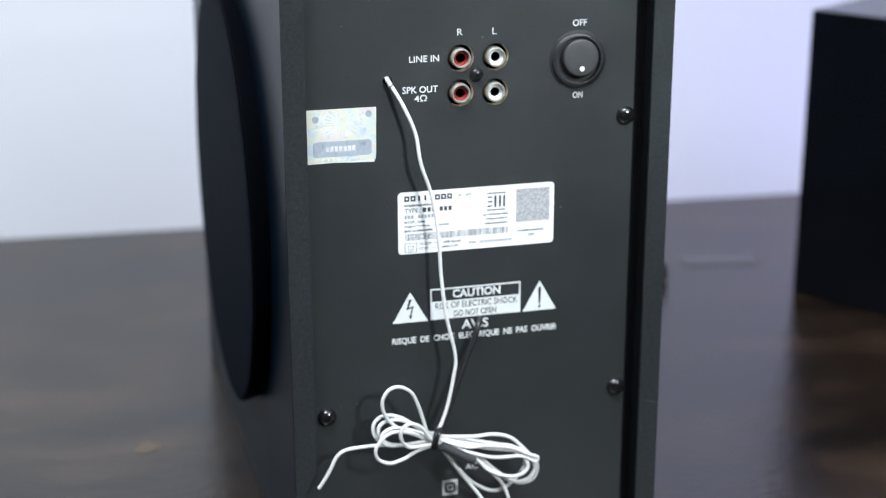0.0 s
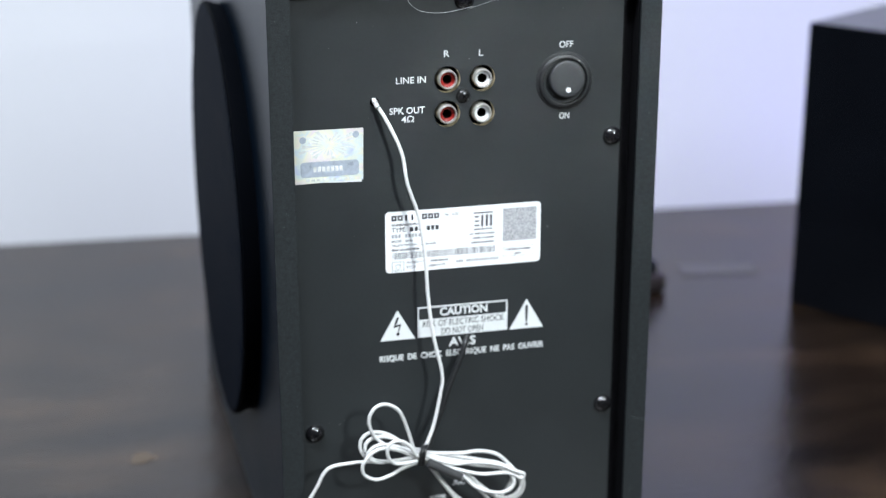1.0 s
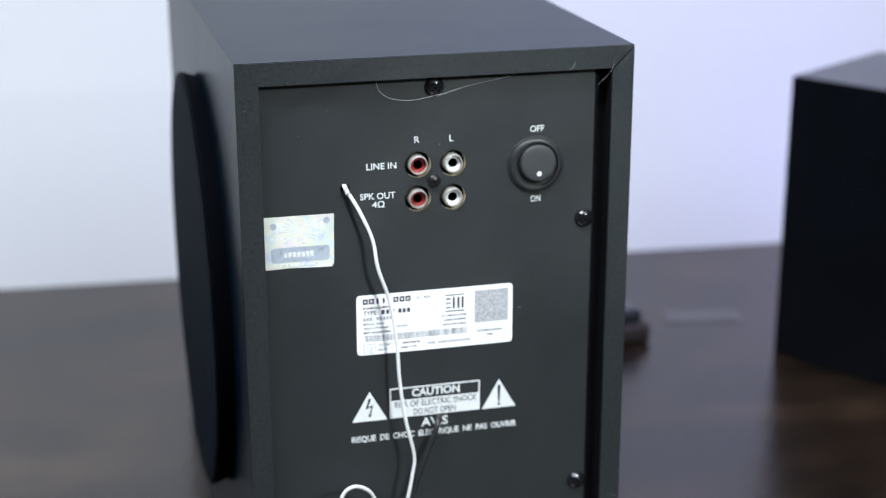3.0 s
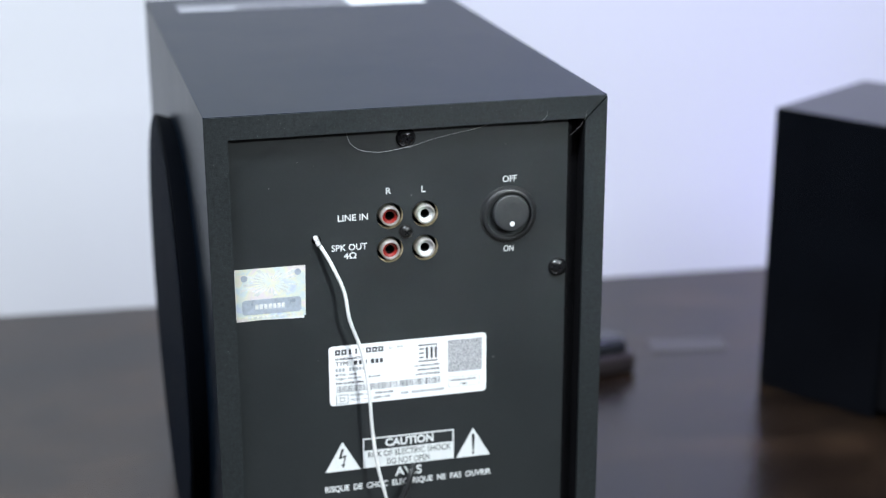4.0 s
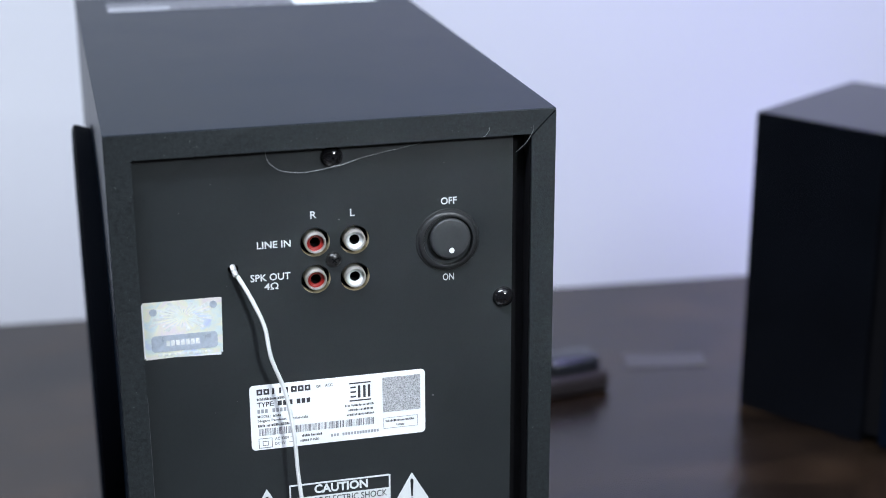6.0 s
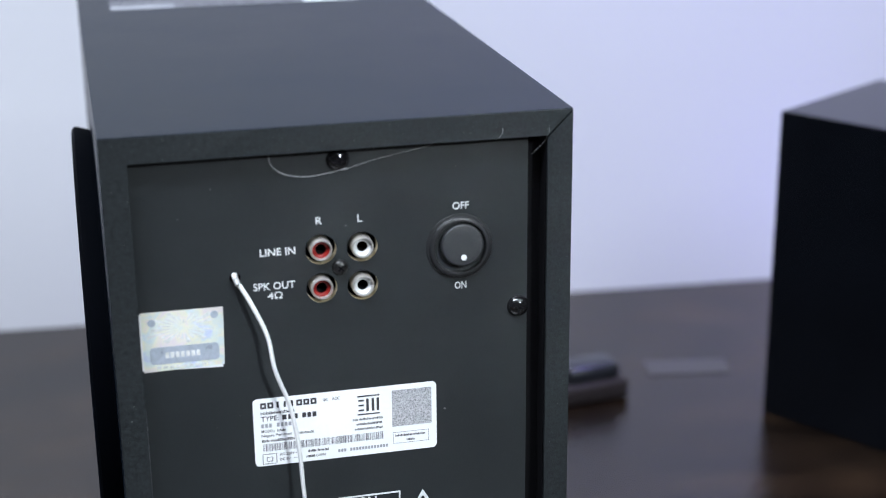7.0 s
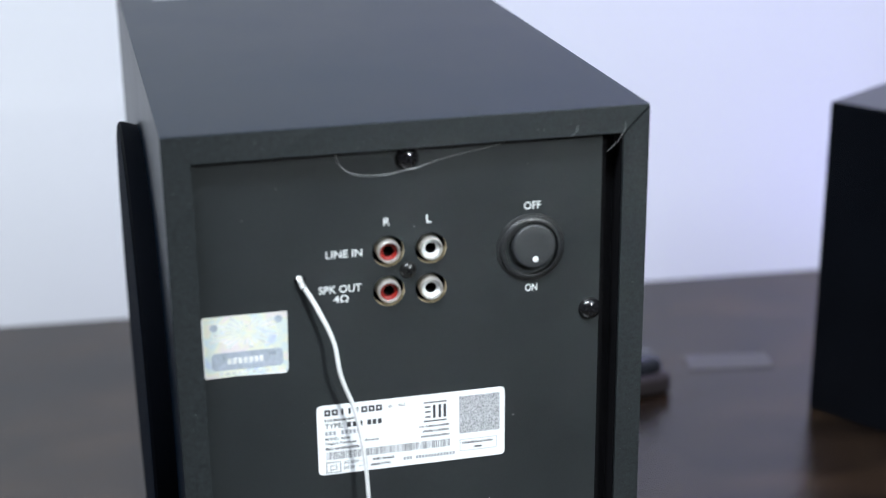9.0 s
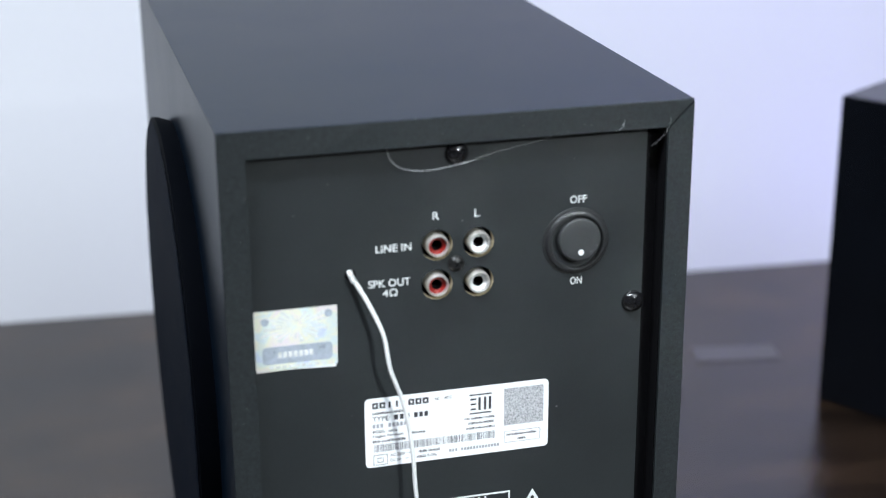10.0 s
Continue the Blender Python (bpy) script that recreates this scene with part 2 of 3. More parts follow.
def frame_bars(x0, x1, z0, z1, w, y, thick=0.0001):
    """A thin square outline, in four strips."""
    bm = bmesh.new()
    for r in (rect(x0, x1, z1 - w, z1), rect(x0, x1, z0, z0 + w), rect(x0, x0 + w, z0 + w, z1 - w), rect(x1 - w, x1, z0 + w, z1 - w)):
        add_flat(bm, r, y, thick)
    return bm


def add_flat(bm, outline, y, thick=0.0001):
    near = [bm.verts.new((x, y - thick, z)) for x, z in outline]
    far = [bm.verts.new((x, y, z)) for x, z in outline]
    bm.faces.new(near)
    k = len(outline)
    for i in range(k):
        bm.faces.new((near[i], far[i], far[(i + 1) % k], near[(i + 1) % k]))


def lettering(name, words, x0, x1, z0, z1, y, mat, parent, bold=0.0, label=""):
    """Words set in the built-in font, fitted between x0 and x1, z0 and z1, on a face that looks to -y."""
    data = bpy.data.curves.new(name, "FONT")
    data.body, data.extrude, data.offset, data.resolution_u = words, 0.02, bold, 3
    ob = new(name, data)
    me = bpy.data.meshes.new_from_object(ob.evaluated_get(bpy.context.evaluated_depsgraph_get()))
    bpy.data.objects.remove(ob)
    xs, zs = [v.co.x for v in me.vertices], [v.co.y for v in me.vertices]
    ax, az = (x1 - x0) / (max(xs) - min(xs)), (z1 - z0) / (max(zs) - min(zs))
    lx, lz = min(xs), min(zs)
    for v in me.vertices:
        v.co = (x0 + (v.co.x - lx) * ax, y - 0.00005 - v.co.z * 0.0025, z0 + (v.co.y - lz) * az)
    me.materials.clear()
    me.materials.append(mat)
    ob = new(name, me)
    ob.parent = parent
    return tagged(ob, label)


def thing(name, label, category, at=(0, 0, 0), turn=0.0, group=""):
    ob = new(name)
    ob.empty_display_size = 0.05
    ob.matrix_basis = pose(*at, 0, 0, turn)
    return tagged(ob, label, category, group)


def setting(name, bm, mat, label, m=None):
    ob = new(name, mesh_of(name, bm, mat))
    if m:
        ob.matrix_basis = m
    return tagged(ob, label, name.split("_")[0], kind="structure")


# ---------------------------------------------------------------- room
ROOM = pose(0, 0.530, 0, 0, 0, -3.9)
setting("wall_north", box(-2.0, 2.4, 0.0, 0.1, -0.74, 1.76), PAINT, "plain white painted wall behind the table", ROOM)
# unseen walls that close the room, kept dark so little light bounces back
setting("wall_south", box(-2.0, 2.4, -3.3, -3.2, -0.74, 1.76), DIM, "unseen wall, coloured dark to cut bounced light", ROOM)
setting("wall_west", box(-2.1, -2.0, -3.3, 0.1, -0.74, 1.76), DIM, "unseen wall, coloured dark to cut bounced light", ROOM)
setting("wall_east", box(2.4, 2.5, -3.3, 0.1, -0.74, 1.76), DIM, "unseen wall, coloured dark to cut bounced light", ROOM)
setting("ceiling", box(-2.1, 2.5, -3.3, 0.1, 1.76, 1.86), CEIL, "plain grey ceiling", ROOM)
setting("floor", box(-2.1, 2.5, -3.3, 0.1, -0.84, -0.74), FLOOR, "grey floor", ROOM)

table = thing("table", "dark walnut table with a satin polished top against a white wall", "table")
table.matrix_basis = ROOM
part("tabletop", box(-0.85, 1.35, -1.0, -0.003, -0.03, 0.0, 0.002), WOOD, table, "dark brown wood with long streaky grain")
for x in (-0.8, 1.24):
    for y in (-0.95, -0.1):
        part("leg", box(x, x + 0.06, y, y + 0.06, -0.74, -0.03, 0.002), WOOD, table)

# small irregular patch, paler than the wood round it
fleck = bmesh.new()
ring_points = [fleck.verts.new((-0.022 + 0.0075 * k * math.cos(a), -0.376 + 0.0055 * k * math.sin(a), 0.0002)) for a, k in
               ((2 * math.pi * q / 14, 1 + 0.25 * math.sin(5.1 * q)) for q in range(14))]
fleck.faces.new(ring_points)
part("pale_fleck", fleck, FLECK, table, "small pale brown fleck on the tabletop")

# ---------------------------------------------------------------- subwoofer
W, H, D, T = 0.155, 0.260, 0.280, 0.0086   # width, height, depth, board thickness
FLARE = 0.0016                             # the front is this much wider on each side
BACK = 0.004                               # the back board sits this far inside the rim
sub = thing("subwoofer", "black vinyl-clad subwoofer box seen from its wired back", "speaker")
for name, outline in (("top_board", [(0, H), (W, H), (W - T, H - T), (T, H - T)]),
                      ("bottom_board", [(0, 0), (T, T), (W - T, T), (W, 0)]),
                      ("side_board", [(0, 0), (0, H), (T, H - T), (T, T)]),
                      ("side_board", [(W, 0.0007), (W, H - 0.0007), (W - T, H - T - 0.0007), (W - T, T + 0.0007)])):
    board = prism(outline, 0.0004, D)
    for v in board.verts:
        v.co.x += FLARE * v.co.y / D * (1 if v.co.x > W / 2 else -1)
    part(name, bevel_all(board, 0.0002), VINYL, sub)
    edge = [((x - W / 2) * 0.9985 + W / 2, (z - H / 2) * 0.9985 + H / 2) for x, z in outline]
    part("rear_edge", prism(edge, 0.0, 0.0012), RIM, sub, "grainy cut edge with a mitred corner")
part("front_board", box(T, W - T, D - 0.012, D - 0.001, T, H - T), VINYL, sub)
# added black strip and fill: the shade of the open gap, as colour
part("gap_shade_strip", box(W - T - 0.0004, W - T + 0.0002, 0.0014, 0.0086, T, H - T), DARK, sub, "added black strip that gives the gap its shade")
part("gap_shade_fill", box(T, W - T, 0.0085, 0.02, T, H - T), DARK, sub, "added black fill for the shade inside the box, behind the gap")

# back board, with its holes
from mathutils import geometry
JACKS = [(0.0694, 0.2167, RED, "red"), (0.0833, 0.2165, WHITE, "white"), (0.0693, 0.2032, RED, "red"), (0.0832, 0.2029, WHITE, "white")]
HOLES = [(x, z, 0.0052) for x, z, *_ in JACKS] + [(0.0407, 0.2094, 0.0018), (0.0776, 0.1100, 0.0013)]
PX0, PX1, PZ0, PZ1 = T - 0.0001, 0.1405, T + 0.0004, H - T - 0.0005


def ring(x, z, r, steps=36):
    return [(x + r * math.cos(2 * math.pi * i / steps), z + r * math.sin(2 * math.pi * i / steps)) for i in range(steps)]


def board_with_holes(outer, holes, y0, y1):
    bm = bmesh.new()
    loops = [outer] + [ring(*h) for h in holes]
    flat_points = [p for l in loops for p in l]
    near = [bm.verts.new((x, y0, z)) for x, z in flat_points]
    far = [bm.verts.new((x, y1, z)) for x, z in flat_points]
    for tri in geometry.tessellate_polygon([[Vector((x, z, 0)) for x, z in l] for l in loops]):
        for layer in (near, far):
            bm.faces.new([layer[i] for i in tri])
    k = len(outer)
    for i in range(k):
        j = (i + 1) % k
        bm.faces.new((near[i], near[j], far[j], far[i]))
    return bm


back = part("back_board", board_with_holes(rect(PX0, PX1, PZ0, PZ1), HOLES, BACK, BACK + 0.0035), PANEL, sub, "smooth matt black board with white lettering")
FACE = BACK - 0.00002
for x, z, r in HOLES:
    bm = bmesh.new()
    a = [bm.verts.new((px, BACK, pz)) for px, pz in ring(x, z, r)]
    b = [bm.verts.new((px, BACK + 0.0035, pz)) for px, pz in ring(x, z, r)]
    for i in range(len(a)):
        j = (i + 1) % len(a)
        bm.faces.new((a[i], a[j], b[j], b[i]))
    part("hole_edge", bm, TAN if r > 0.004 else DARK, back, "raw tan board in the cut hole" if r > 0.004 else "")


# ---- screws
def screw(x, z, r, parent, mat=SCREW):
    head = part("screw", lathe([(0, r * 0.70), (r * 0.2, r * 0.69), (r * 0.4, r * 0.645), (r * 0.6, r * 0.56), (r * 0.78, r * 0.43), (r * 0.91, r * 0.26), (r * 0.98, r * 0.10), (r, 0.0), (r, -0.0004)], (x, BACK, z), steps=28),
                mat, parent, "glossy black cross-head screw" if mat is SCREW else "dull dusty cross-head screw", smooth=True)
    bm = bmesh.new()
    tilt = radians(random.uniform(0, 90))
    for a in (tilt, tilt + math.pi / 2):
        c, s = math.cos(a), math.sin(a)
        o = [(x + u * c - v * s, z + u * s + v * c) for u, v in rect(-r * 0.42, r * 0.42, -r * 0.09, r * 0.09)]
        add_flat(bm, o, BACK - r * 0.55, r * 0.15)
    part("cross_slot", bm, DARK, head)
    return head


for x, z in ((0.1373, 0.1903), (0.1370, 0.0744), (0.0142, 0.0745), (0.0760, 0.2470)):
    screw(x, z, 0.0039, sub)
screw(0.0757, 0.2100, 0.0028, sub, DULL_SCREW)

# ---- phono jacks
for x, z, mat, word in JACKS:
    seat = (x, BACK - 0.0009, z)
    jack = part("phono_jack", lathe([(0.0030, -0.0016), (0.0030, 0.0003), (0.0032, 0.0007), (0.0035, 0.0007), (0.0037, 0.0003), (0.0038, -0.0004), (0.0038, -0.0065), (0.0045, -0.0070), (0.0045, -0.0075), (0.0052, -0.0078)],
                                    seat, steps=36), NICKEL, sub, "nickel phono socket with a %s insert" % word, smooth=True)
    part("insert", lathe([(0.0018, -0.0055), (0.0018, -0.0012), (0.0020, -0.0009), (0.0026, -0.0007), (0.00295, -0.0006), (0.00295, -0.003)], seat, steps=32), mat, jack, word + " plastic", smooth=True)
    part("socket_hole", lathe([(0, -0.0054), (0.00179, -0.0054), (0.00179, -0.0014)], seat, steps=20), DARK, jack)
    part("socket_back", lathe([(0, -0.0072), (0.0052, -0.0072)], seat, steps=24), DARK, jack)

# ---- rocker switch
SX, SZ = 0.1167, 0.2137
switch = part("rocker_switch", lathe([(0.0088, -0.004), (0.0088, 0.0012), (0.0090, 0.0016), (0.0093, 0.0017), (0.0103, 0.0014), (0.0106, 0.0011), (0.0108, 0.0005), (0.0114, 0.0004), (0.0116, 0.0)],
                                     (SX, BACK, SZ), steps=56), BLACK_PLASTIC, sub, "round black rocker switch, switched on", smooth=True)
TILT = Euler((radians(-5), 0, 0)).to_matrix()
button = part("button", lathe([(0, 0.0026), (0.004, 0.00255), (0.0066, 0.0026), (0.0070, 0.0025), (0.0073, 0.0021), (0.0073, -0.004)], (SX + 0.0006, BACK, SZ + 0.0008), TILT, 48), BUTTON, switch, smooth=True)
part("well", lathe([(0, -0.0038), (0.0089, -0.0038)], (SX, BACK, SZ), steps=32), DARK, switch)
part("marker_dot", lathe([(0, 0.00272), (0.0010, 0.00268), (0.0010, 0.002)], Vector((SX + 0.0006, BACK, SZ + 0.0008)) + TILT @ Vector((0.0002, 0, -0.0042)), TILT, 20), INK, switch, "white dot")

# ---- printed words
for words, x0, x1, z0, z1, bold in (
        ("R", 0.0680, 0.0702, 0.2254, 0.2280, 0.010), ("L", 0.0819, 0.0836, 0.2252, 0.2278, 0.010),
        ("LINE IN", 0.0492, 0.0609, 0.2159, 0.2184, 0.010), ("SPK OUT", 0.0465, 0.0604, 0.2041, 0.2067, 0.010),
        ("4\u03a9", 0.0511, 0.0561, 0.2008, 0.2033, 0.010), ("OFF", 0.1143, 0.1200, 0.2268, 0.2294, 0.010), ("ON", 0.1149, 0.1190, 0.1985, 0.2011, 0.010),
        ("AVIS", 0.0700, 0.0812, 0.1067, 0.1106, 0.022), ("RISQUE  DE  CHOC  ELECTRIQUE  NE  PAS  OUVRIR", 0.0413, 0.1103, 0.1022, 0.1053, 0.026),
        ("AC", 0.0716, 0.0770, 0.0443, 0.0468, 0.012)):
    lettering("lettering", words, x0, x1, z0, z1, FACE, INK, back, bold, "white printed words")

caution = part("caution_print", frame_bars(0.0570, 0.0946, 0.1117, 0.1247, 0.0006, FACE), INK, sub, "white warning box printed on the board")
part("white_field", flat(rect(0.0575, 0.0941, 0.1120, 0.1193), FACE - 0.00002, 0.0001), INK, caution)
lettering("lettering", "CAUTION", 0.0662, 0.0861, 0.1203, 0.1238, FACE - 0.00006, INK, caution, 0.032)
lettering("lettering", "RISK OF ELECTRIC SHOCK", 0.0591, 0.0932, 0.1161, 0.1187, FACE - 0.00012, PANEL, caution)
lettering("lettering", "DO NOT OPEN", 0.0668, 0.0844, 0.1124, 0.1150, FACE - 0.00012, PANEL, caution)
for x in (0.0488, 0.1027):
    tri = part("warning_triangle", flat([(x - 0.0072, 0.1116), (x + 0.0072, 0.1116), (x, 0.1243)], FACE), INK, sub, "white printed triangle")
    bm = bmesh.new()
    if x < 0.07:
        for o in ([(x + 0.0006, 0.1213), (x - 0.0004, 0.1213), (x - 0.0017, 0.1170), (x - 0.0010, 0.1170)],
                  [(x - 0.0017, 0.1170), (x - 0.0013, 0.1177), (x + 0.0014, 0.1184), (x + 0.0012, 0.1177)],
                  [(x + 0.0014, 0.1184), (x + 0.0008, 0.1182), (x - 0.0002, 0.1142), (x + 0.0003, 0.1142)],
                  [(x - 0.0007, 0.1144), (x + 0.0009, 0.1146), (x, 0.1130)]):
            add_flat(bm, o, FACE - 0.00014, 0.00006)
        part("flash_sign", bm, PANEL, tri)
    else:
        add_flat(bm, [(x - 0.0003, 0.1145), (x + 0.0003, 0.1145), (x + 0.0006, 0.1212), (x, 0.1219), (x - 0.0006, 0.1212)], FACE - 0.00014, 0.00006)
        add_flat(bm, ring(x, 0.1133, 0.0006, 12), FACE - 0.00014, 0.00006)
        part("exclamation_sign", bm, PANEL, tri)
mark = part("double_square_mark", flat(rect(0.0618, 0.0684, 0.0336, 0.0404), FACE), INK, sub, "white double square sign")
part("square", frame_bars(0.0628, 0.0674, 0.0347, 0.0393, 0.0009, FACE - 0.00014, 0.00006), PANEL, mark)
part("square", flat(rect(0.0644, 0.0658, 0.0363, 0.0377), FACE - 0.00014, 0.00006), PANEL, mark)

# ---- type label
LX0, LX1, LZ0, LZ1 = 0.0442, 0.1080, 0.1402, 0.1653
LW, LH = LX1 - LX0, LZ1 - LZ0
label = part("type_label", flat(round_rect(LX0, LX1, LZ0, LZ1, 0.0016), FACE, 0.00015), LABEL, sub, "white paper sticker with black print")
LY = FACE - 0.00017


def on_label(u0, u1, v0, v1):
    return rect(LX0 + u0 * LW, LX0 + u1 * LW, LZ1 - v1 * LH, LZ1 - v0 * LH)


def print_bars(name, boxes, mat):
    bm = bmesh.new()
    for b in boxes:
        add_flat(bm, on_label(*b), LY, 0.00005)
    return part(name, bm, mat, label)


def small_print(lines, mat, pitch=0.0085):
    """Lines too small to read, as rows of letter-sized bars."""
    dice, boxes = random.Random(17), []
    for u0, u1, v0, v1 in lines:
        u = u0
        while u < u1 - 0.002:
            w = pitch * dice.uniform(0.35, 0.8)
            boxes.append((u, min(u + w, u1), v0 + (v1 - v0) * dice.choice((0, 0, 0.25)), v1))
            u += w + pitch * dice.uniform(0.18, 0.4)
    return print_bars("small_print", boxes, mat)


bm = bmesh.new()
for i in range(8):
    u0, u1, v0, v1 = 0.040 + 0.0385 * i, 0.072 + 0.0385 * i, 0.062, 0.150
    if i in (0, 1, 5, 6, 7):
        for b in ((u0, u1, v0, v0 + 0.027), (u0, u1, v1 - 0.027, v1), (u0, u0 + 0.0105, v0 + 0.027, v1 - 0.027), (u1 - 0.0105, u1, v0 + 0.027, v1 - 0.027)):
            add_flat(bm, on_label(*b), LY, 0.00005)
    else:
        add_flat(bm, on_label(u0 + 0.010, u1 - 0.010, v0, v1), LY, 0.00005)
part("brand_mark", bm, PRINT, label)


def small_words(words, u0, u1, v0, v1, mat):
    q = on_label(u0, u1, v0, v1)
    lettering("lettering", words, q[0][0], q[1][0], q[0][1], q[2][1], LY + 0.00004, mat, label, 0.012)


small_words("QC", 0.375, 0.402, 0.085, 0.127, SMALL_PRINT)
small_words("ACC", 0.425, 0.467, 0.080, 0.122, SMALL_PRINT)
small_words("MODEL:", 0.040, 0.112, 0.462, 0.503, SMALL_PRINT)
small_words("Negara Pembuat:", 0.040, 0.205, 0.530, 0.578, SMALL_PRINT)
small_words("Indonesia", 0.228, 0.322, 0.530, 0.572, SMALL_PRINT)
small_words("AC 220V", 0.132, 0.212, 0.825, 0.866, SMALL_PRINT)
small_words("DC 5V", 0.132, 0.190, 0.903, 0.943, SMALL_PRINT)
small_words("(USB)", 0.330, 0.382, 0.900, 0.945, SMALL_PRINT)
small_print([(0.04, 0.22, 0.195, 0.235)], SMALL_PRINT)
r = on_label(0.04, 0.135, 0.262, 0.335)
lettering("lettering", "TYPE:", r[0][0], r[1][0], r[0][1], r[2][1], LY + 0.00004, PRINT, label, 0.012)
print_bars("bold_print", [(0.155, 0.178, 0.262, 0.335), (0.186, 0.205, 0.262, 0.335), (0.213, 0.238, 0.262, 0.335), (0.262, 0.283, 0.262, 0.335), (0.29, 0.31, 0.262, 0.335), (0.318, 0.338, 0.262, 0.335)], PRINT)
print_bars("thin_print", [(0.04 + 0.021 * i, 0.055 + 0.021 * i, 0.372, 0.43) for i in (0, 1, 2, 4, 5, 6, 7, 8)], PALE_PRINT)
small_print([(0.125, 0.17, 0.468, 0.503), (0.04, 0.08, 0.606, 0.645), (0.088, 0.22, 0.606, 0.645)], SMALL_PRINT)
print_bars("certification_mark", [(0.562, 0.685, 0.105, 0.125), (0.562, 0.685, 0.375, 0.395), (0.568, 0.599, 0.165, 0.19), (0.568, 0.599, 0.238, 0.262), (0.568, 0.599, 0.31, 0.335), (0.611, 0.625, 0.155, 0.345), (0.641, 0.655, 0.155, 0.345), (0.668, 0.682, 0.155, 0.345)], PRINT)
small_print([(0.535, 0.565, 0.44, 0.472), (0.572, 0.70, 0.44, 0.472), (0.555, 0.695, 0.512, 0.544), (0.545, 0.70, 0.585, 0.617)], SMALL_PRINT)
rng = random.Random(4)
bars, u = [], 0.045
while u < 0.695:
    w = rng.choice((0.0022, 0.0022, 0.0044, 0.006))
    bars.append((u, min(u + w, 0.70), 0.672, 0.782))
    u += w + rng.choice((0.0022, 0.0022, 0.0036, 0.0055))
print_bars("barcode", bars, GREY_PRINT)
print_bars("grey_square", [(0.752, 0.972, 0.075, 0.62)], SPECKLE)
r = on_label(0.755, 0.955, 0.71, 0.88)
part("print_frame", frame_bars(r[0][0], r[1][0], r[0][1], r[2][1], 0.00012, LY, 0.00005), GREY_PRINT, label)
small_print([(0.768, 0.935, 0.745, 0.778), (0.83, 0.875, 0.82, 0.85)], SMALL_PRINT)
r = on_label(0.04, 0.117, 0.822, 0.982)
part("double_square", frame_bars(r[0][0], r[1][0], r[0][1] + 0.0002, r[2][1], 0.0002, LY, 0.00005), PRINT, label)
r = on_label(0.062, 0.095, 0.868, 0.938)
part("inner_square", frame_bars(r[0][0], r[1][0], r[0][1], r[2][1], 0.0002, LY, 0.00005), PRINT, label)
small_print([(0.22, 0.245, 0.84, 0.848), (0.285, 0.33, 0.825, 0.862), (0.338, 0.40, 0.825, 0.862),
                           (0.21, 0.235, 0.915, 0.922), (0.275, 0.325, 0.905, 0.94)], SMALL_PRINT)
print_bars("serial_print", [(0.45 + 0.0165 * i, 0.462 + 0.0165 * i, 0.868, 0.912) for i in range(17) if i != 3], PALE_PRINT)

# ---- hologram sticker
hx0, hx1, hz0, hz1 = 0.0093, 0.0362, 0.1793, 0.1998
holo = part("hologram_sticker", flat([(hx0, hz0 - 0.0004), (hx1 - 0.0004, hz0 + 0.0002), (hx1, hz1), (hx0, hz1 + 0.0001)], FACE, 0.00012), FOIL, sub, "shiny pastel holographic sticker")
part("backing", flat([(hx0 - 0.0006, hz0 + 0.0002), (hx1 - 0.001, hz0 - 0.0008), (hx1 - 0.001, hz1 - 0.001), (hx0 - 0.0005, hz1 - 0.0005)], FACE, 0.00006), LABEL, holo)
cx, cz = 0.0228, 0.1938
for i in range(22):
    a = radians(i * 360 / 22 + 3)
    l0, l1, w = 0.0016, 0.0040 + 0.0040 * ((i * 7) % 5) / 4 + 0.0045 * abs(math.cos(a)), 0.06 + 0.02 * (i % 3)
    o = [(cx + l0 * math.cos(a), cz + 0.8 * l0 * math.sin(a)), (cx + l1 * math.cos(a - w), cz + 0.62 * l1 * math.sin(a - w)), (cx + l1 * math.cos(a + w), cz + 0.62 * l1 * math.sin(a + w))]
    bm = bmesh.new()
    add_flat(bm, [(x, min(z, hz1 - 0.0004)) for x, z in o], FACE - 0.00013, 0.00003)
    part("ray", bm, FOIL_RAY, holo)
part("patch", flat(round_rect(hx0 + 0.0022, hx1 - 0.0020, hz0 + 0.0022, hz0 + 0.0082, 0.0014), FACE - 0.00013, 0.00003), FOIL_DARK, holo, "blue-grey rounded patch")
for x, z, rr in ((hx0 + 0.0034, hz1 - 0.0036, 0.0013), (hx1 - 0.0030, hz1 - 0.0024, 0.0013)):
    bm = bmesh.new()
    add_flat(bm, ring(x, z, rr, 18), FACE - 0.00017, 0.00003)
    part("dot", bm, FOIL_DARK, holo)
bm = bmesh.new()
for i in range(7):
    x = hx0 + 0.0072 + 0.0017 * i
    add_flat(bm, rect(x, x + 0.0012, hz0 + 0.0042, hz0 + 0.0062), FACE - 0.00017, 0.00003)
for i in range(9):
    x = hx0 + 0.0042 + 0.0021 * i
    add_flat(bm, rect(x, x + 0.0014, hz0 + 0.0006, hz0 + 0.0014), FACE - 0.00017, 0.00003)
part("print_bars", bm, FOIL_RAY, holo)

# ---- aerial wire and its tied bundle; places in millimetres across and up, with the depth beside them
AERIAL = 0.00074


def strand(points, depth, wobble=0.0):
    k = len(points)
    return [(x / 1000, depth - wobble * math.sin(math.pi * i / (k - 1)), z / 1000) for i, (x, z) in enumerate(points)]


